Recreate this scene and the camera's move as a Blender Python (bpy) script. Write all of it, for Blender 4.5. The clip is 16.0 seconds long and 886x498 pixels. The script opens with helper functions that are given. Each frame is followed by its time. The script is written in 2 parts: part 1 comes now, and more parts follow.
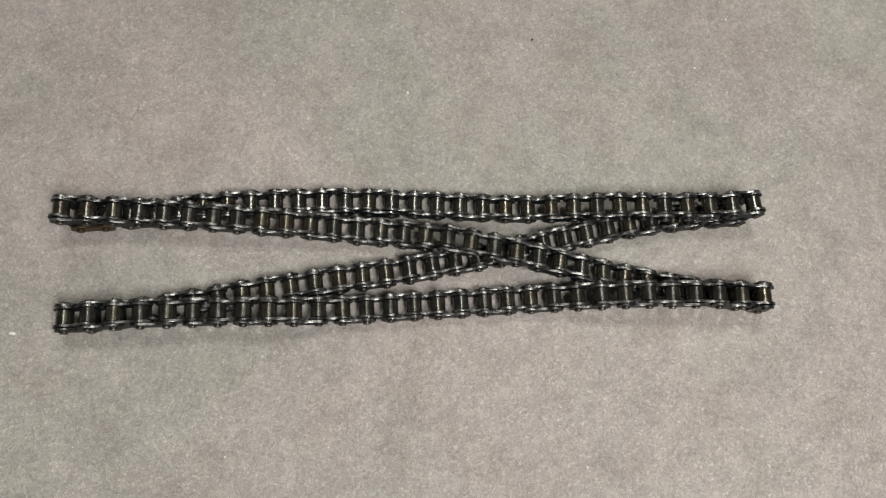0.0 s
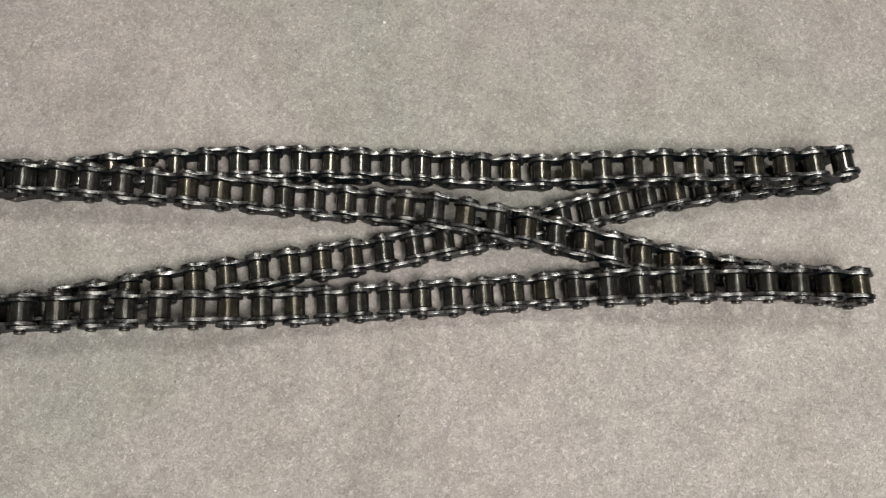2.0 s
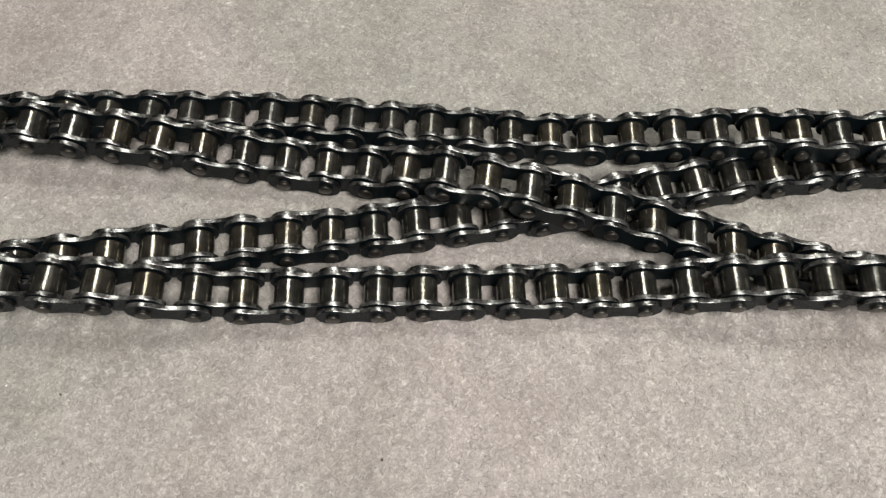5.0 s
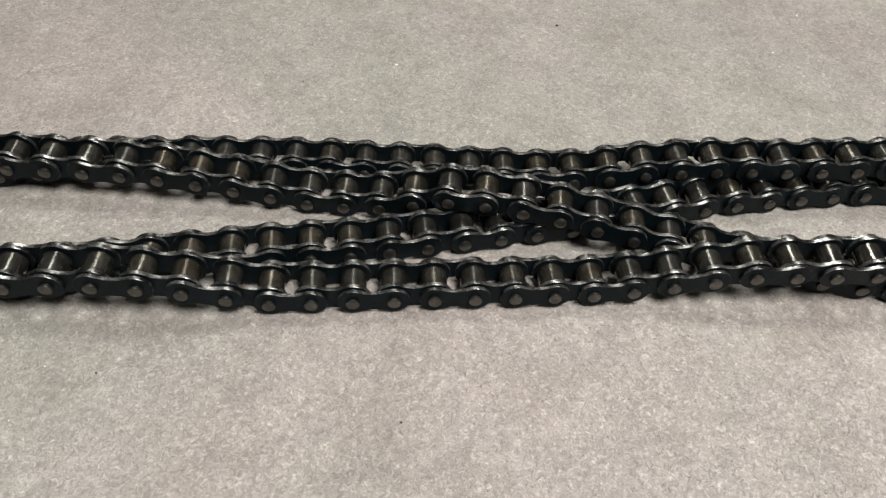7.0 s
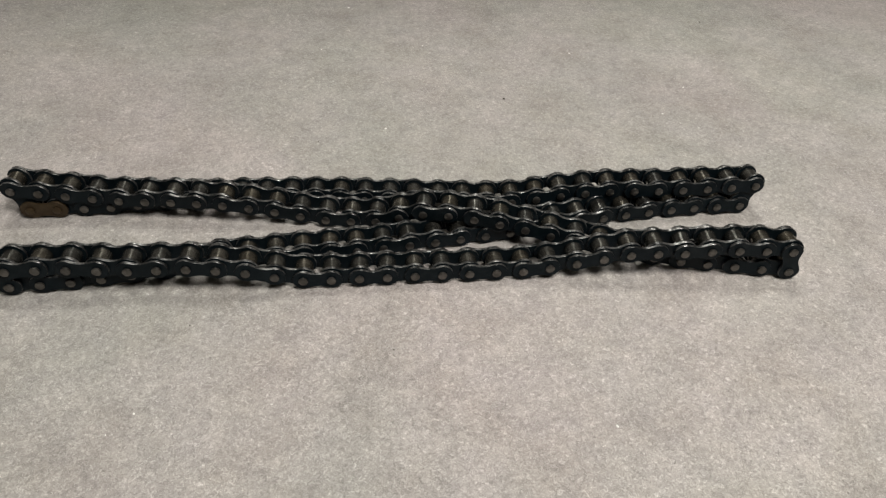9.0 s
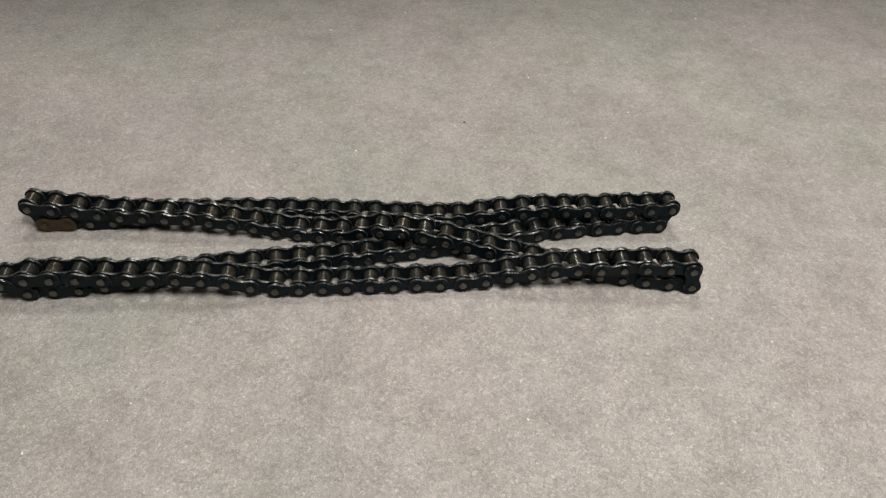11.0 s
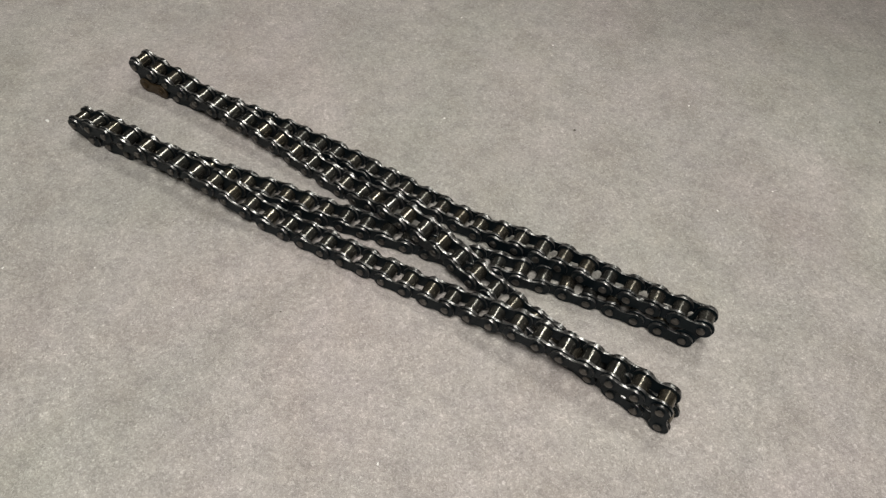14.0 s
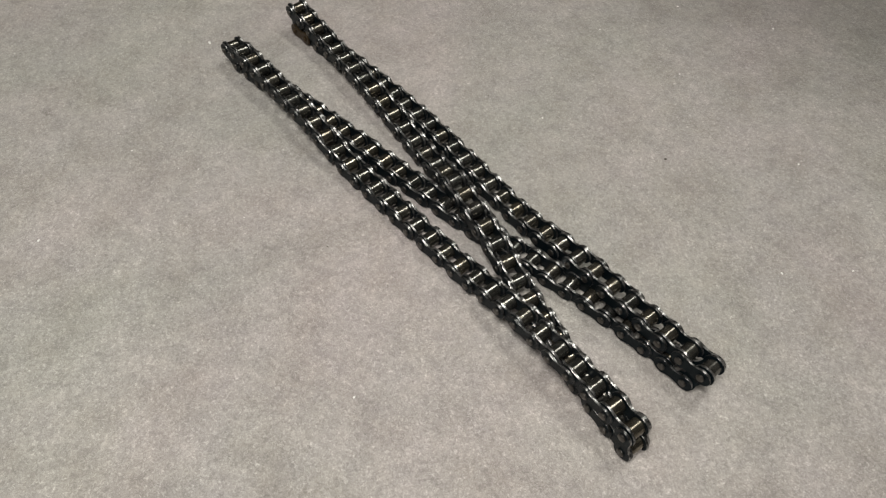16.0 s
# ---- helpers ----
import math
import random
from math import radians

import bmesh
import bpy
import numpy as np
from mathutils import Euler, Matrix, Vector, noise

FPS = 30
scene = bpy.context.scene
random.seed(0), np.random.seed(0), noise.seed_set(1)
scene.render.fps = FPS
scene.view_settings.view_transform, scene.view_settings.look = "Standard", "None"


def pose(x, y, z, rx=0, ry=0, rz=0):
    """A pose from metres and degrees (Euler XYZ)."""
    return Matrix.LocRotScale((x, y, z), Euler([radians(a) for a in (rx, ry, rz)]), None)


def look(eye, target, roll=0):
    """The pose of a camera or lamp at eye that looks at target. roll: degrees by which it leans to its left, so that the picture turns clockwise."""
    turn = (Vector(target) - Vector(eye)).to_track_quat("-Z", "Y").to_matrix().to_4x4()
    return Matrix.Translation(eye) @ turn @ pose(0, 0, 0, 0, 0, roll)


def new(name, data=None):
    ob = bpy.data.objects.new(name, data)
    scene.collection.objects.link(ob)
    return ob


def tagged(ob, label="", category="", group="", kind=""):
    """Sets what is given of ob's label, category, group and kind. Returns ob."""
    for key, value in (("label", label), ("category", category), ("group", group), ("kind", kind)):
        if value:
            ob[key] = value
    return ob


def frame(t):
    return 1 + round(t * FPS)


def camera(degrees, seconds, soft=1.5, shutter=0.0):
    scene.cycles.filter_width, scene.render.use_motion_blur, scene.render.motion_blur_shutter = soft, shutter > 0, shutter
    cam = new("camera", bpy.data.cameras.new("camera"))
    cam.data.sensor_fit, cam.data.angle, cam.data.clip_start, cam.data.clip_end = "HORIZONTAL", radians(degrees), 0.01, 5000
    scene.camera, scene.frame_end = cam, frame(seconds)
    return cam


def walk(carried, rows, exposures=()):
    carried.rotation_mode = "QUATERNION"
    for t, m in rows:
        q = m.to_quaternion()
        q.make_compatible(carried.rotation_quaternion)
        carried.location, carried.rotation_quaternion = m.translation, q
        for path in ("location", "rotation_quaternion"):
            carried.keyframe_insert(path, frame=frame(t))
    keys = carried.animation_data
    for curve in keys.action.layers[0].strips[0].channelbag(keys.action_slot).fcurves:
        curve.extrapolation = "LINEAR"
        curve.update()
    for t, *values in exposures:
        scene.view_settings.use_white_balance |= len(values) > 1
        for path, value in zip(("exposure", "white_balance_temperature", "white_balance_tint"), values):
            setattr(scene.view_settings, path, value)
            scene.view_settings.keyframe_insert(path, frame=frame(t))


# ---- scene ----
cam = camera(63.17, 16.0, soft=1.3)
PATH = [
    (0, (-0.0325, -0.0919, 0.3890), (0.0020, 0.0032, 0.0020), 18.87),
    (0.5, (-0.0232, -0.0861, 0.3675), (0.0107, 0.0059, -0.0203), 19.00),
    (1, (-0.0178, -0.0773, 0.3394), (0.0161, 0.0129, -0.0488), 19.16),
    (1.5, (-0.0135, -0.0767, 0.3186), (0.0167, 0.0114, -0.0704), 17.49),
    (2, (-0.0121, -0.0723, 0.2958), (0.0138, 0.0143, -0.0939), 15.42),
    (2.5, (-0.0078, -0.0677, 0.2670), (0.0163, 0.0209, -0.1223), 14.03),
    (3, (-0.0022, -0.0641, 0.2445), (0.0199, 0.0318, -0.1432), 12.11),
    (3.5, (-0.0022, -0.0616, 0.2313), (0.0171, 0.0408, -0.1549), 10.31),
    (4, (-0.0028, -0.0638, 0.2280), (0.0148, 0.0363, -0.1589), 10.46),
    (4.2, (-0.0016, -0.0682, 0.2199), (0.0127, 0.0393, -0.1651), 8.77),
    (6.3, (-0.0108, -0.1546, 0.1872), (0.0038, 0.0887, -0.1300), 4.20),
    (6.5, (-0.0115, -0.1569, 0.1833), (0.0071, 0.0909, -0.1302), 4.80),
    (7, (-0.0127, -0.1718, 0.1855), (0.0105, 0.0921, -0.1142), 4.58),
    (7.5, (-0.0087, -0.1922, 0.1846), (0.0195, 0.0871, -0.1003), 4.30),
    (8, (-0.0071, -0.2178, 0.2007), (0.0207, 0.0719, -0.0737), 3.62),
    (8.5, (-0.0107, -0.2461, 0.2197), (0.0156, 0.0490, -0.0490), 3.06),
    (8.7, (-0.0118, -0.2584, 0.2264), (0.0153, 0.0388, -0.0400), 2.94),
    (10.8, (0.0035, -0.3082, 0.2931), (0.0300, -0.0190, 0.0181), 3.71),
    (11, (0.0142, -0.3043, 0.2932), (0.0379, -0.0157, 0.0173), 3.41),
    (11.5, (0.0580, -0.2829, 0.2989), (0.0433, -0.0011, 0.0154), 3.60),
    (12, (0.0940, -0.2578, 0.3090), (0.0392, 0.0105, 0.0174), 3.28),
    (12.5, (0.1197, -0.2390, 0.3066), (0.0298, 0.0103, 0.0071), 2.20),
    (13, (0.1197, -0.2308, 0.3040), (0.0228, 0.0080, -0.0020), 2.18),
    (13.5, (0.1168, -0.2250, 0.3039), (0.0184, 0.0062, -0.0073), 2.78),
    (14, (0.1516, -0.2126, 0.3150), (0.0373, 0.0059, 0.0000), 3.71),
    (14.5, (0.1882, -0.1973, 0.3181), (0.0453, 0.0031, 0.0028), 2.98),
    (15, (0.2096, -0.1949, 0.3218), (0.0447, -0.0116, 0.0068), 1.89),
    (15.5, (0.2221, -0.1896, 0.3243), (0.0434, -0.0211, 0.0086), 1.45),
    (16, (0.2227, -0.1851, 0.3265), (0.0351, -0.0280, 0.0101), 1.72),
]
walk(cam, [(t, look(eye, target, roll)) for t, eye, target, roll in PATH],
     exposures=((0, -0.05), (1.5, 0.03), (3.5, 0.11), (7.0, 0.27), (8.5, 0.17), (11.0, 0.05), (13.5, 0.02), (15.0, -0.06), (16.0, -0.09)))

# ---- light ----
world = bpy.data.worlds.new("world")
world.use_nodes = True
scene.world = world
world.node_tree.nodes["Background"].inputs[0].default_value = (0.9, 0.95, 1.0, 1)
world.node_tree.nodes["Background"].inputs[1].default_value = 0.05


def unseen_lamp(place, target, size, watts, colour):
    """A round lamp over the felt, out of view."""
    data = bpy.data.lights.new("unseen_lamp", "AREA")
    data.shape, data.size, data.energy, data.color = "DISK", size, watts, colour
    ob = new("unseen_lamp_light", data)
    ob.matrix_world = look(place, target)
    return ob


unseen_lamp((-0.05, 1.00, 2.40), (0, 0, 0), 0.58, 20.5, (1.0, 0.985, 0.90))
# Low lamp added in mid-air to make the near felt brighter than the far.
unseen_lamp((0.24, -0.36, 0.90), (0.08, -0.12, 0), 0.40, 9.2, (1.0, 0.957, 0.892))


# ---- materials ----
def nodes_of(name):
    m = bpy.data.materials.new(name)
    m.use_nodes = True
    return m, m.node_tree, m.node_tree.nodes["Principled BSDF"]


def link(tree, a, b):
    tree.links.new(a, b)


def noise_node(tree, scale, detail=4.0, rough=0.6, coord=None, stretch=None, twist=0.0):
    n = tree.nodes.new("ShaderNodeTexNoise")
    n.inputs["Scale"].default_value = scale
    n.inputs["Detail"].default_value = detail
    n.inputs["Roughness"].default_value = rough
    n.inputs["Distortion"].default_value = twist
    if coord is not None:
        if stretch:
            mp = tree.nodes.new("ShaderNodeMapping")
            mp.inputs["Scale"].default_value = stretch
            link(tree, coord, mp.inputs["Vector"])
            coord = mp.outputs["Vector"]
        link(tree, coord, n.inputs["Vector"])
    return n.outputs["Fac"]


def ramp(tree, fac, stops):
    r = tree.nodes.new("ShaderNodeValToRGB")
    e = r.color_ramp.elements
    while len(e) < len(stops):
        e.new(0.5)
    for el, (p, c) in zip(e, stops):
        el.position = p
        el.color = (*c, 1) if isinstance(c, tuple) else (c, c, c, 1)
    link(tree, fac, r.inputs["Fac"])
    return r.outputs["Color"]


def mix(tree, a, b, fac, mode="MIX"):
    n = tree.nodes.new("ShaderNodeMix")
    n.data_type, n.blend_type = "RGBA", mode
    for socket, v in ((n.inputs[0], fac), (n.inputs[6], a), (n.inputs[7], b)):
        if hasattr(v, "is_linked"):
            link(tree, v, socket)
        else:
            socket.default_value = v if isinstance(v, float) else (*v, 1)
    return n.outputs[2]


def bump(tree, fac, bsdf, strength, distance):
    b = tree.nodes.new("ShaderNodeBump")
    b.inputs["Strength"].default_value = strength
    b.inputs["Distance"].default_value = distance
    link(tree, fac, b.inputs["Height"])
    link(tree, b.outputs["Normal"], bsdf.inputs["Normal"])


def felt_material():
    """Grey needle felt: flecks of pale and dark fibre, faint broad soiling, thin dark lines for creases."""
    m, t, b = nodes_of("grey_felt")
    co = t.nodes.new("ShaderNodeTexCoord").outputs["Object"]
    fleck = noise_node(t, 700, 4, 0.62, co, twist=1.2)
    grain = noise_node(t, 2100, 2, 0.6, co)
    clump = noise_node(t, 240, 4, 0.65, co, twist=0.8)
    blot = noise_node(t, 85, 4, 0.6, co)
    cloud = noise_node(t, 9, 4, 0.6, co)
    patch = noise_node(t, 28, 3, 0.55, co)
    c = ramp(t, fleck, [(0.26, (0.27, 0.256, 0.24)), (0.46, (0.373, 0.353, 0.333)), (0.58, (0.447, 0.427, 0.404)), (0.72, (0.66, 0.64, 0.616))])
    c = mix(t, c, ramp(t, grain, [(0.3, 0.84), (0.7, 1.13)]), 0.4, "MULTIPLY")
    c = mix(t, c, ramp(t, clump, [(0.3, 0.87), (0.5, 1.0), (0.7, 1.13)]), 0.9, "MULTIPLY")
    c = mix(t, c, ramp(t, blot, [(0.32, (0.90, 0.90, 0.91)), (0.5, (1.0, 1.0, 1.0)), (0.7, (1.09, 1.085, 1.075))]), 0.9, "MULTIPLY")
    c = mix(t, c, ramp(t, patch, [(0.32, (0.885, 0.875, 0.86)), (0.5, (1.0, 1.0, 1.0)), (0.68, (1.075, 1.07, 1.085))]), 0.9, "MULTIPLY")
    c = mix(t, c, ramp(t, cloud, [(0.35, (0.92, 0.93, 0.93)), (0.65, (1.07, 1.06, 1.055))]), 0.9, "MULTIPLY")
    tinge = noise_node(t, 5.5, 3, 0.55, co)
    c = mix(t, c, ramp(t, tinge, [(0.36, (0.975, 1.0, 0.975)), (0.5, (1.0, 0.995, 1.0)), (0.64, (1.03, 0.99, 1.015))]), 1.0, "MULTIPLY")
    # Smudges, and two thin lines that put the shade of creases into the colour.
    for x, y, turn, long, wide, dark in ((-0.218, -0.159, 35, 0.022, 0.008, 0.72), (0.075, 0.117, 10, 0.0042, 0.0030, 0.66), (0.220, 0.1345, 0, 0.030, 0.0013, 0.80), (0.216, 0.212, 3, 0.022, 0.0016, 0.84), (-0.33, -0.08, 50, 0.05, 0.03, 0.88), (0.12, 0.16, 20, 0.04, 0.02, 0.93), (0.175, 0.128, 5, 0.035, 0.012, 0.92), (0.10, -0.16, 60, 0.05, 0.018, 0.94)):
        mp = t.nodes.new("ShaderNodeMapping")
        mp.vector_type = "TEXTURE"
        mp.inputs["Location"].default_value = (x, y, 0)
        mp.inputs["Rotation"].default_value = (0, 0, radians(turn))
        mp.inputs["Scale"].default_value = (long, wide, 1)
        link(t, co, mp.inputs["Vector"])
        far = t.nodes.new("ShaderNodeVectorMath")
        far.operation = "LENGTH"
        link(t, mp.outputs["Vector"], far.inputs[0])
        rag = t.nodes.new("ShaderNodeMath")
        rag.operation = "MULTIPLY_ADD"
        link(t, clump, rag.inputs[0])
        rag.inputs[1].default_value = 1.4
        link(t, far.outputs["Value"], rag.inputs[2])
        c = mix(t, c, ramp(t, rag.outputs[0], [(0.55, (dark, dark * 0.985, dark * 0.96)), (1.0, (1.0, 1.0, 1.0))]), 1.0, "MULTIPLY")
    link(t, c, b.inputs["Base Color"])
    b.inputs["Roughness"].default_value = 0.95
    b.inputs["Specular IOR Level"].default_value = 0.15
    b.inputs["Sheen Weight"].default_value = 0.15
    both = t.nodes.new("ShaderNodeMath")
    both.operation = "ADD"
    link(t, fleck, both.inputs[0])
    link(t, clump, both.inputs[1])
    bump(t, both.outputs[0], b, 0.52, 0.0011)
    return m


def steel_material(name, dark, worn, rough, scratch=0.5, metal=0.9, tint=0.5, grain=(1.0, 3.0, 1.0),
                   hue=((0.8, 0.8, 0.8), (1.0, 0.97, 0.93), (1.22, 1.2, 1.18))):
    """Blackened, oiled steel with rubbed places and fine scratches; every piece a little different."""
    m, t, b = nodes_of(name)
    co = t.nodes.new("ShaderNodeTexCoord").outputs["Object"]
    info = t.nodes.new("ShaderNodeObjectInfo")
    shift = t.nodes.new("ShaderNodeVectorMath")
    shift.operation = "ADD"
    link(t, co, shift.inputs[0])
    link(t, info.outputs["Random"], shift.inputs[1])
    p = shift.outputs[0]
    rub = noise_node(t, 260, 4, 0.65, p)
    fine = noise_node(t, 1400, 3, 0.6, p, grain)
    c = mix(t, dark, worn, ramp(t, rub, [(0.42, 0.0), (0.72, scratch)]))
    c = mix(t, c, ramp(t, info.outputs["Random"], list(zip((0.0, 0.5, 1.0), hue))), tint, "MULTIPLY")
    link(t, c, b.inputs["Base Color"])
    b.inputs["Metallic"].default_value = metal
    r = ramp(t, fine, [(0.3, rough * 0.75), (0.7, min(1.0, rough * 1.35))])
    link(t, r, b.inputs["Roughness"])
    bump(t, fine, b, 0.18, 0.0002)
    return m, t, b


def plain(name, base, rough=0.8):
    m, t, b = nodes_of(name)
    co = t.nodes.new("ShaderNodeTexCoord").outputs["Object"]
    n = noise_node(t, 3, 5, 0.6, co)
    c = mix(t, base, tuple(v * 0.9 for v in base), n)
    link(t, c, b.inputs["Base Color"])
    b.inputs["Roughness"].default_value = rough
    bump(t, noise_node(t, 120, 3, 0.6, co), b, 0.1, 0.002)
    return m


FELT = felt_material()
PLATE, _, pb = steel_material("blackened_plate_steel", (0.0035, 0.0078, 0.0108), (0.012, 0.0185, 0.0225), 0.40, 0.5, 0.15)
pb.inputs["Specular IOR Level"].default_value = 0.13
EDGE, _, _ = steel_material("rubbed_edge_steel", (0.05, 0.052, 0.052), (0.55, 0.552, 0.552), 0.30, 0.95, 0.9)
ROLLER, rt, rb = steel_material("bronzed_roller_steel", (0.104, 0.101, 0.0925), (0.34, 0.332, 0.311), 0.21, 0.6, hue=((0.80, 0.83, 0.85), (1.0, 1.0, 0.97), (1.20, 1.11, 0.95)), tint=1.0, grain=(1.6, 0.06, 1.6))
rb.inputs["Anisotropic"].default_value = 0.7
rb.inputs["Anisotropic Rotation"].default_value = 0.25
tangent = rt.nodes.new("ShaderNodeTangent")
tangent.direction_type, tangent.axis = "RADIAL", "Y"
link(rt, tangent.outputs[0], rb.inputs["Tangent"])
PIN, _, _ = steel_material("dull_pin_steel", (0.10, 0.096, 0.089), (0.26, 0.25, 0.235), 0.40)
BROWN, _, _ = steel_material("brown_link_steel", (0.06, 0.041, 0.022), (0.105, 0.076, 0.043), 0.45, metal=0.6)
SHADE_PANEL = plain("dark_panel", (0.16, 0.15, 0.14))
WALL = plain("painted_wall", (0.22, 0.215, 0.20))
CEILING = plain("white_ceiling", (0.78, 0.78, 0.76))


# ---- room ----
def mesh_object(name, bm, mat, smooth=None, second=None):
    me = bpy.data.meshes.new(name)
    bm.to_mesh(me)
    bm.free()
    me.materials.append(mat)
    if second:
        me.materials.append(second)
    if smooth:
        me.polygons.foreach_set("use_smooth", [True] * len(me.polygons))
        me.set_sharp_from_angle(angle=radians(smooth))
    return me


def box(x0, y0, z0, x1, y1, z1):
    bm = bmesh.new()
    bmesh.ops.create_cube(bm, size=1)
    bmesh.ops.scale(bm, vec=(x1 - x0, y1 - y0, z1 - z0), verts=bm.verts)
    bmesh.ops.translate(bm, vec=((x0 + x1) / 2, (y0 + y1) / 2, (z0 + z1) / 2), verts=bm.verts)
    return bm


def structure(name, bm, mat, label, category):
    return tagged(new(name, mesh_object(name, bm, mat)), label, category, kind="structure")


GROUND = 0.0009
structure("floor", box(-2.2, -2.6, -0.02, 2.2, 2.2, GROUND), FELT, "grey mottled needle felt carpet laid flat", "floor")
structure("wall_north", box(-2.2, 2.2, -0.02, 2.2, 2.3, 2.7), WALL, "plain dim grey painted wall", "wall")
structure("wall_south", box(-2.2, -2.7, -0.02, 2.2, -2.6, 2.7), WALL, "plain dim grey painted wall", "wall")
structure("wall_west", box(-2.3, -2.7, -0.02, -2.2, 2.3, 2.7), WALL, "plain dim grey painted wall", "wall")
structure("wall_east", box(2.2, -2.7, -0.02, 2.3, 2.3, 2.7), WALL, "plain dim grey painted wall", "wall")
structure("ceiling", box(-2.3, -2.7, 2.7, 2.3, 2.3, 2.8), CEILING, "plain white ceiling", "ceiling")
# Out-of-view panel added to block the high lamp and shade the far felt.
low = structure("shade_panel", box(-1.9, 0.0, 0.0, 2.0, 0.08, 0.595), SHADE_PANEL, "unseen dark panel added to shade the far felt", "wall")
low.matrix_world = pose(0, 0.458, 0, 0, 0, 6.0)

# ---- chain ----
# Each run of the chain: pin number along the run, the pin's middle in millimetres, and how far it leans, in degrees.
# across from the far left fold over the crossing to the near right fold
OVER = (
    (0, -196.6, 21.9, 17.8, 2.4), (2, -171.4, 21.7, 14.8, 0.6), (4, -146.0, 20.5, 12.9, 2.0), (6, -120.7, 18.7, 13.4, 4.1), (8, -95.3, 16.6, 12.9, 2.6), (10, -70.1, 14.8, 10.1, 2.6),
    (12, -45.0, 12.7, 6.6, 2.6), (14, -19.9, 10.0, 7.7, 2.1), (16, 3.5, 5.4, 15.9, 4.2), (18, 28.1, 0.2, 16.8, 5.6), (20, 52.7, -4.8, 13.8, 1.7), (22, 77.2, -10.3, 10.2, 0.5),
    (24, 101.8, -15.5, 7.2, 0.3), (26, 126.7, -20.4, 6.6, 0.9), (28, 151.8, -24.6, 6.6, 0.6), (30, 176.9, -28.4, 6.7, 0.9),
)
# along the near side, back to the near left fold
NEAR = (
    (0, 174.1, -28.7, 19.1, -2.6), (2, 148.8, -27.2, 19.4, 2.6), (4, 123.5, -26.4, 17.6, 4.3), (6, 98.2, -26.2, 16.1, 0.7), (8, 73.4, -26.1, 11.0, 0.1), (10, 48.5, -26.5, 6.6, -1.3),
    (12, 23.1, -27.8, 6.6, -2.0), (14, -2.2, -28.9, 6.6, -2.2), (16, -27.5, -30.0, 6.6, -0.4), (18, -52.9, -31.0, 6.7, -0.0), (20, -77.7, -32.0, 12.7, -0.7), (22, -102.9, -32.1, 15.5, 0.3),
    (24, -128.3, -31.9, 14.6, 1.0), (26, -153.7, -32.5, 16.0, -0.4), (28, -179.1, -33.4, 16.0, -2.2), (29, -191.5, -34.0, 13.3, -2.3),
)
# from there under the crossing to the far right fold
UNDER = (
    (0, -180.7, -32.9, 6.5, 0.0), (2, -155.5, -30.2, 6.5, 0.0), (4, -130.4, -26.4, 6.6, 0.6), (6, -105.3, -22.1, 6.6, 0.8), (8, -80.1, -18.3, 6.6, -0.4), (10, -54.9, -14.3, 6.6, -0.3),
    (12, -29.7, -11.3, 6.6, -0.3), (14, -4.6, -7.3, 6.6, -0.4), (16, 20.3, -2.9, 6.6, 1.8), (18, 45.3, 1.6, 6.6, 1.3), (20, 70.0, 7.1, 6.6, 0.5), (22, 94.8, 12.7, 6.6, 2.7),
    (24, 119.9, 17.1, 6.6, 1.3), (26, 145.2, 20.1, 6.6, -1.2), (28, 170.6, 22.0, 6.7, -0.8),
)
# along the far side, back to the start
FAR = (
    (0, 176.2, 23.7, 17.9, -3.7), (2, 150.8, 22.9, 17.3, 2.5), (4, 125.3, 23.1, 15.9, 1.4), (6, 99.9, 23.6, 15.2, 2.0), (8, 74.6, 23.7, 12.6, 2.9), (10, 49.6, 24.2, 7.9, 0.9),
    (12, 24.4, 25.4, 6.6, 1.1), (14, -0.9, 26.9, 6.6, 0.6), (16, -26.2, 28.1, 6.6, -0.1), (18, -51.5, 29.1, 6.6, 0.1), (20, -76.9, 28.7, 6.6, -1.0), (22, -102.2, 27.8, 6.6, 0.0),
    (24, -127.6, 26.1, 6.7, 1.8), (26, -152.8, 23.3, 6.6, 2.0), (28, -178.1, 21.5, 6.6, 2.3), (29, -190.8, 21.0, 6.6, 2.6),
)
RUNS = (OVER, NEAR, UNDER, FAR)


def run_pins(knots):
    """The pins of a run and their lean: a smooth curve through its knots, taken at whole numbers."""
    ks = [k[0] for k in knots]
    ps = [Vector((k[1] / 1000, k[2] / 1000, k[3] / 1000, k[4])) for k in knots]
    n = len(ks)
    slope = []
    for i in range(n):
        a, b = max(i - 1, 0), min(i + 1, n - 1)
        slope.append((ps[b] - ps[a]) / (ks[b] - ks[a]))
    out = []
    for k in range(ks[0], ks[-1] + 1):
        i = max(j for j in range(n - 1) if ks[j] <= k)
        h = ks[i + 1] - ks[i]
        u = (k - ks[i]) / h
        out.append(ps[i] * (2 * u ** 3 - 3 * u * u + 1) + slope[i] * h * (u ** 3 - 2 * u * u + u) + ps[i + 1] * (3 * u * u - 2 * u ** 3) + slope[i + 1] * h * (u ** 3 - u * u))
    return out


pins, heading, lean = [], [], []
for knots in RUNS:
    run = run_pins(knots)
    pins += [p.to_3d() for p in run]
    lean += [p.w for p in run]
    for k in range(len(run)):
        heading.append((run[min(k + 1, len(run) - 1)] - run[max(k - 1, 0)]).to_3d())
COUNT = len(pins)
PITCH = 0.0127
REST = GROUND + 0.0056
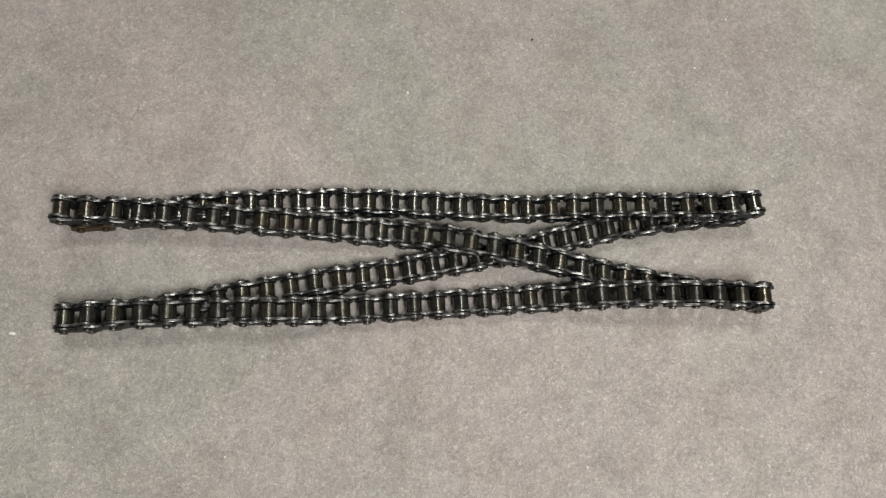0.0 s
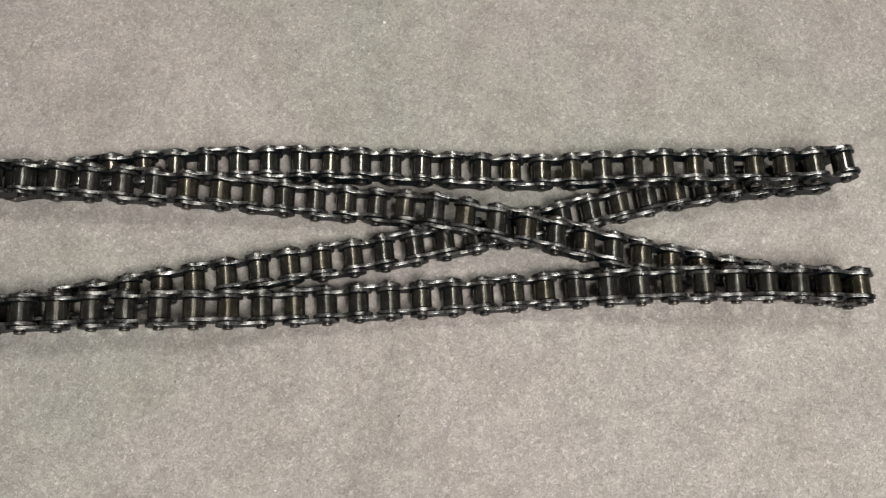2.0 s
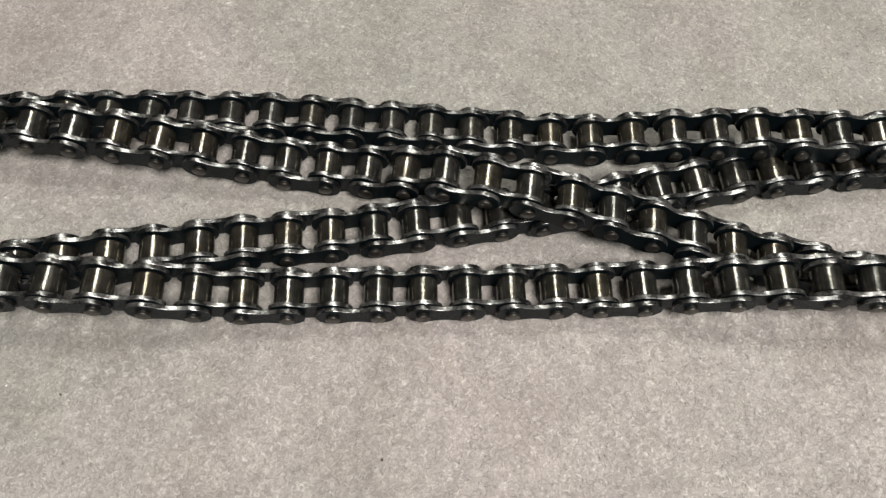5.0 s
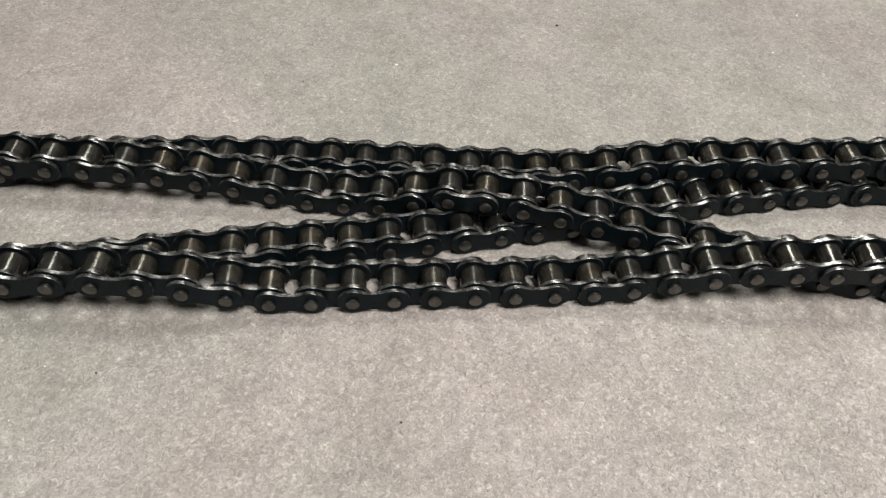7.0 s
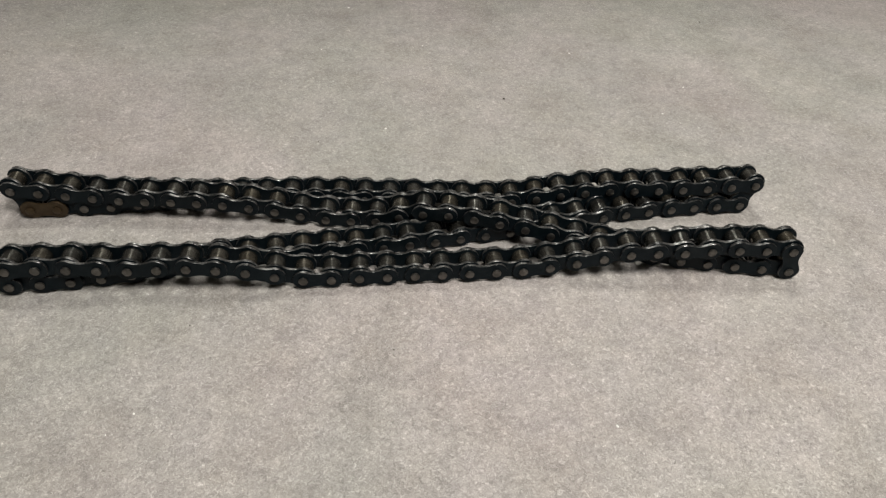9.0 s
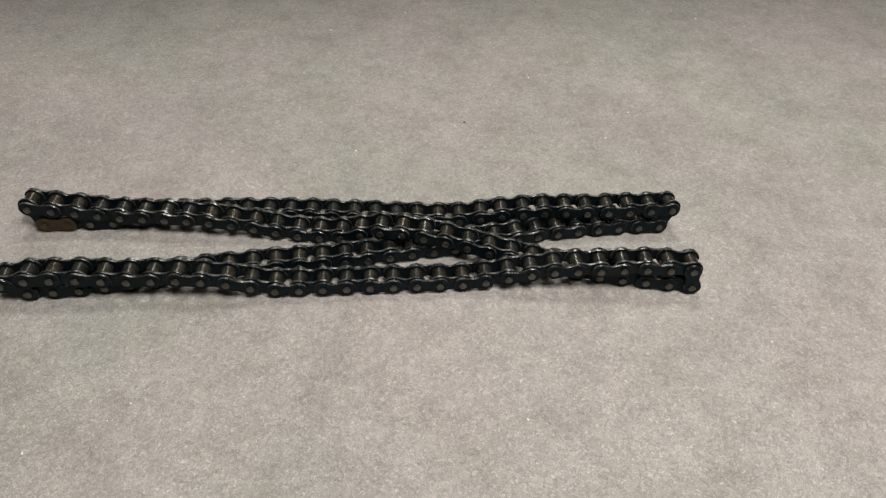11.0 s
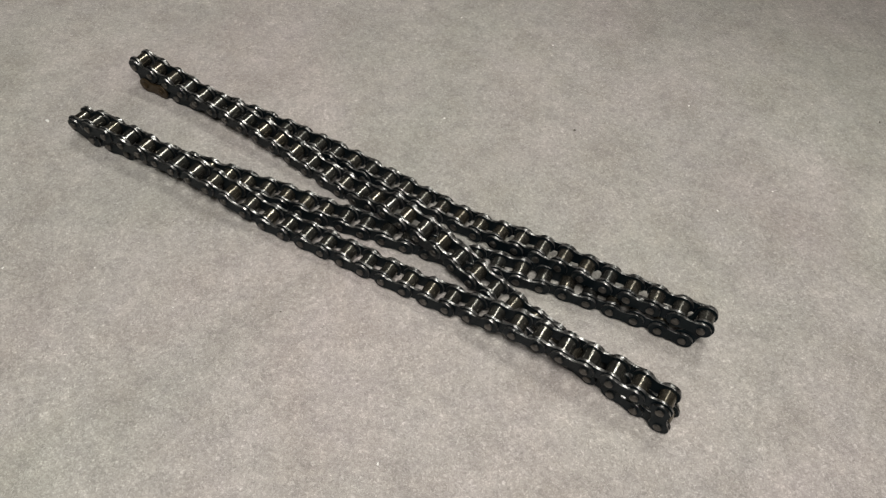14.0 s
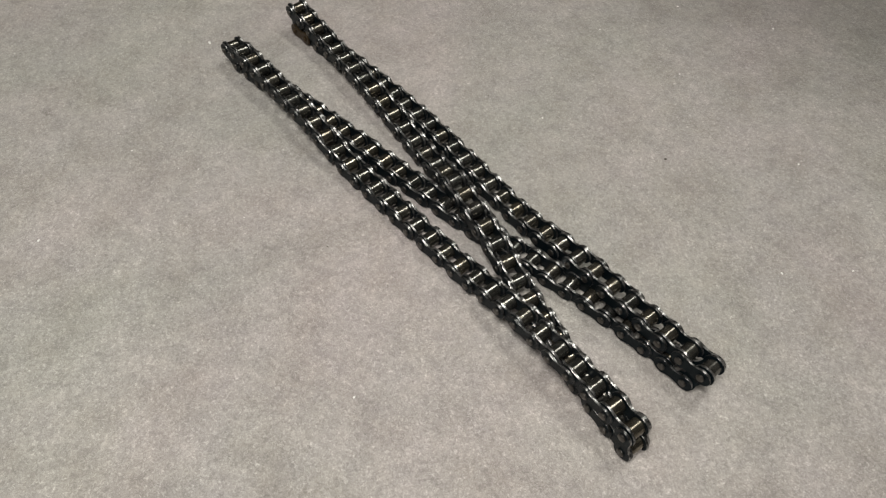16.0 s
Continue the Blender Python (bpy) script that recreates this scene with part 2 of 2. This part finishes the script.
# Let the links take up the same length.
for _ in range(6):
    for i in range(COUNT):
        j = (i + 1) % COUNT
        d = pins[j] - pins[i]
        fix = d * (0.25 * (1 - PITCH / d.length))
        if abs(d.z) > 0.006:
            fix.y = 0.0
        pins[i] = pins[i] + fix
        pins[j] = pins[j] - fix
    for p in pins:
        p.z = max(p.z, REST)
# The links have play: the pins turn only about half as far from straight across as the runs do.
PLAY = 0.45
ACROSS = 0.0043
sides = []
for d, a in zip(heading, lean):
    turn = (1 - PLAY) * math.atan(d.y / d.x) + ACROSS
    sides.append(Vector((-math.sin(turn), math.cos(turn), math.tan(radians(a)))).normalized())


def lathe(profile, n=20):
    """A turned body about y from (y, radius) pairs."""
    bm = bmesh.new()
    rings = [[bm.verts.new((r * math.cos(2 * math.pi * k / n), y, r * math.sin(2 * math.pi * k / n))) for k in range(n)] for y, r in profile]
    for a, b in zip(rings, rings[1:]):
        for k in range(n):
            bm.faces.new((a[k], b[k], b[(k + 1) % n], a[(k + 1) % n]))
    bm.faces.new(rings[0]), bm.faces.new(reversed(rings[-1]))
    bmesh.ops.recalc_face_normals(bm, faces=bm.faces)
    return bm


def plate(r, waist, thick, bevel=0.00022):
    """A link plate: two round ends and a drawn-in waist, lying along x from pin to pin, y its thickness."""
    h = PITCH / 2
    top = [(h + r * math.cos(a), r * math.sin(a)) for a in (radians(118) * k / 11 for k in range(12))]
    x1, z1 = top[-1]
    for k in range(1, 5):
        u = k / 5
        top.append((x1 * (1 - u), z1 + (waist - z1) * (1 - (1 - u) ** 2)))
    top.append((0, waist))
    q = top + [(-x, z) for x, z in reversed(top[:-1])]
    outline = q + [(x, -z) for x, z in reversed(q[1:-1])]
    bm = bmesh.new()
    rings = []
    for y, inset in ((-thick / 2, bevel), (-thick / 2 + bevel * 0.3, bevel * 0.3), (-thick / 2 + bevel, 0), (thick / 2 - bevel, 0), (thick / 2 - bevel * 0.3, bevel * 0.3), (thick / 2, bevel)):
        rings.append([bm.verts.new((x * (1 - inset / (h + r)), y, z * (1 - inset / r))) for x, z in outline])
    n = len(outline)
    for a, b, rim in zip(rings, rings[1:], (0, 1, 1, 1, 0)):
        for k in range(n):
            bm.faces.new((a[k], b[k], b[(k + 1) % n], a[(k + 1) % n])).material_index = rim
    bm.faces.new(rings[0]), bm.faces.new(reversed(rings[-1]))
    bmesh.ops.recalc_face_normals(bm, faces=bm.faces)
    return bm


THICK = 0.0014
GAP = 0.0039
R = 0.00423
END = GAP + 2 * THICK + 0.0003
M_IN = mesh_object("inner_plate", plate(0.0056, 0.0041, THICK), PLATE, 14, EDGE)
M_OUT = mesh_object("outer_plate", plate(0.0049, 0.0036, THICK), PLATE, 14, EDGE)
M_BROWN = mesh_object("connecting_plate", plate(0.0049, 0.0036, THICK), BROWN, 14, BROWN)
M_ROLL = mesh_object("roller", lathe([(-GAP + .00015, R - .0006), (-GAP + .00015, R - .0002), (-GAP + .00035, R), (GAP - .00035, R), (GAP - .00015, R - .0002), (GAP - .00015, R - .0006)], 32), ROLLER, 32)
HEAD = [(0.0, .0019), (.0002, .0019), (.0005, .0021), (.0009, .00205), (.00112, .0017), (.0012, .0007)]
M_PIN = mesh_object("pin", lathe([(-END - y, r) for y, r in reversed(HEAD)] + [(END + y, r) for y, r in HEAD], 20), PIN, 40)

M_PIN_BROWN = M_PIN.copy()
M_PIN_BROWN.materials[0] = BROWN

chain = tagged(new("roller_chain"), "black steel roller chain loop folded and crossed on grey felt", "chain")


def part(name, me, m, parent=chain, label=""):
    ob = new(name, me)
    ob.parent = parent
    ob.matrix_world = m
    return tagged(ob, label)


def basis(o, x, y):
    x = x.normalized()
    z = x.cross(y).normalized()
    y = z.cross(x)
    m = Matrix((x, y, z)).transposed().to_4x4()
    m.translation = o
    return m


rng = random.Random(4)
MASTER = COUNT - 2
for i in range(COUNT):
    j = (i + 1) % COUNT
    s = (sides[i] + sides[j]).normalized()
    inner = i % 2 == 1
    m = basis((pins[i] + pins[j]) / 2, pins[j] - pins[i], s) @ Matrix.Diagonal(((pins[j] - pins[i]).length / PITCH, 1, 1, 1))
    for e in (-1, 1):
        off = e * ((GAP + THICK / 2 if inner else GAP + 1.5 * THICK + 0.0002) + rng.uniform(-0.00008, 0.00008))
        turn = m @ pose(0, off, 0, rng.uniform(-0.8, 0.8), 0, rng.uniform(-0.6, 0.6))
        if inner:
            part("inner_plate", M_IN, turn)
        elif i == MASTER:
            part("connecting_plate", M_BROWN, turn, label="brown steel plate of the connecting link")
        else:
            part("outer_plate", M_OUT, turn)
    m = basis(pins[i], sides[i].cross(Vector((0, 0, 1))), sides[i])
    part("roller", M_ROLL, m @ pose(0, rng.uniform(-0.0001, 0.0001), 0, 0, rng.uniform(0, 360), 0), label="bronze-brown turned steel roller")
    part("pin", M_PIN_BROWN if i >= MASTER else M_PIN, m @ pose(0, rng.uniform(-0.0001, 0.0001), 0, 0, rng.uniform(0, 360), 0), label="brown pin of the connecting link" if i >= MASTER else "dull grey riveted pin")


# ---- felt fibres ----
def fibre_material():
    m, t, b = nodes_of("felt_fibre")
    geo = t.nodes.new("ShaderNodeNewGeometry")
    c = ramp(t, geo.outputs["Random Per Island"], [(0.0, (0.31, 0.297, 0.28)), (0.3, (0.37, 0.354, 0.333)), (0.75, (0.46, 0.442, 0.42)), (1.0, (0.63, 0.61, 0.587))])
    link(t, c, b.inputs["Base Color"])
    b.inputs["Roughness"].default_value = 0.7
    return m


def fibres(count, x0, x1, y0, y1, seed):
    """Short curled hairs that lie loose on the felt, each a narrow bent ribbon."""
    g = np.random.default_rng(seed)
    steps = 4
    c = np.stack([g.uniform(x0, x1, count), g.uniform(y0, y1, count)], 1)
    ang = g.uniform(0, 2 * np.pi, count)
    bend = g.normal(0, 0.9, count)
    length = g.uniform(0.0006, 0.0018, count)
    width = g.uniform(0.00004, 0.0001, count)
    lift = g.uniform(0.00005, 0.0004, count)
    pos = c.copy()
    verts = np.zeros((count, steps, 2, 3))
    for k in range(steps):
        a = ang + bend * (k / (steps - 1) - 0.5)
        d = np.stack([np.cos(a), np.sin(a)], 1)
        n = np.stack([-d[:, 1], d[:, 0]], 1)
        z = GROUND + 0.00008 + lift * np.sin(np.pi * k / (steps - 1)) ** 1.0
        for e, sign in enumerate((-1, 1)):
            verts[:, k, e, :2] = pos + sign * n * width[:, None] / 2
            verts[:, k, e, 2] = z + sign * width * 0.3
        pos = pos + d * (length / (steps - 1))[:, None]
    base = np.arange(count)[:, None] * steps * 2
    quads = [np.concatenate([base + 2 * k, base + 2 * k + 1, base + 2 * k + 3, base + 2 * k + 2], 1) for k in range(steps - 1)]
    faces = np.stack(quads, 1).reshape(-1, 4)
    me = bpy.data.meshes.new("felt_fibres")
    me.from_pydata(verts.reshape(-1, 3).tolist(), [], faces.tolist())
    return me


FIBRE = fibre_material()
for count, area, seed in ((90000, (-0.24, 0.24, -0.16, 0.16), 1), (60000, (-0.42, 0.5, -0.3, 0.45), 2)):
    me = fibres(count, *area, seed)
    me.materials.append(FIBRE)
    tagged(new("felt_fibres", me), "loose pale and dark fibres on the grey felt", "fibres", kind="stuff")


# ---- lint and dirt on the felt ----
def speck(name, mat, x, y, size, seed, label, category, flat=0.5):
    """A crumb: a small lump pushed out of round, lying on the felt."""
    g = random.Random(seed)
    bm = bmesh.new()
    bmesh.ops.create_icosphere(bm, subdivisions=2, radius=size / 2)
    long = g.uniform(1.0, 1.9)
    for v in bm.verts:
        k = 1 + 0.45 * noise.noise(v.co * (2.2 / size) + Vector((seed * 3.1, 0, 0)))
        v.co = Vector((v.co.x * k * long, v.co.y * k, v.co.z * k * flat))
    ob = tagged(new(name, mesh_object(name, bm, mat, 60)), label, category, group=category + " on the felt")
    ob.matrix_world = pose(x, y, GROUND + size * flat * 0.35, 0, 0, g.uniform(0, 180))


LINT, _, lb = nodes_of("white_lint")
lb.inputs["Base Color"].default_value = (0.85, 0.84, 0.82, 1)
lb.inputs["Roughness"].default_value = 0.5
GRIT, _, gb = nodes_of("dark_grit")
gb.inputs["Base Color"].default_value = (0.07, 0.06, 0.045, 1)
gb.inputs["Roughness"].default_value = 0.8
for k, (x, y, size) in enumerate(((-0.016, 0.0978, 0.0014), (-0.222, -0.0395, 0.0018), (0.115, 0.1979, 0.0013), (-0.045, 0.2703, 0.0015), (0.018, 0.3060, 0.0015), (0.160, 0.1165, 0.0011), (0.010, 0.2071, 0.0010),
                                  (-0.061, 0.1999, 0.0010), (0.283, 0.3070, 0.0014), (0.184, 0.1499, 0.0010), (-0.152, -0.1297, 0.0011), (0.075, -0.1155, 0.0011), (-0.112, -0.1043, 0.0008), (-0.187, -0.0972, 0.0006),
                                  (-0.060, -0.1013, 0.0006), (-0.120, -0.1135, 0.0005), (-0.115, -0.0567, 0.0005), (-0.119, -0.0739, 0.0005), (-0.116, -0.2016, 0.0012))):
    speck("lint_speck", LINT, x, y, size, k + 1, "tiny white speck of lint on grey felt", "lint")
for k, (x, y, size) in enumerate(((0.060, 0.1337, 0.0015), (-0.012, -0.0745, 0.0007), (-0.055, 0.0841, 0.0006), (0.229, 0.2530, 0.0010), (-0.100, -0.0588, 0.0005), (0.092, 0.0507, 0.0005))):
    speck("grit_speck", GRIT, x, y, size, k + 31, "tiny dark brown crumb of grit on grey felt", "grit")
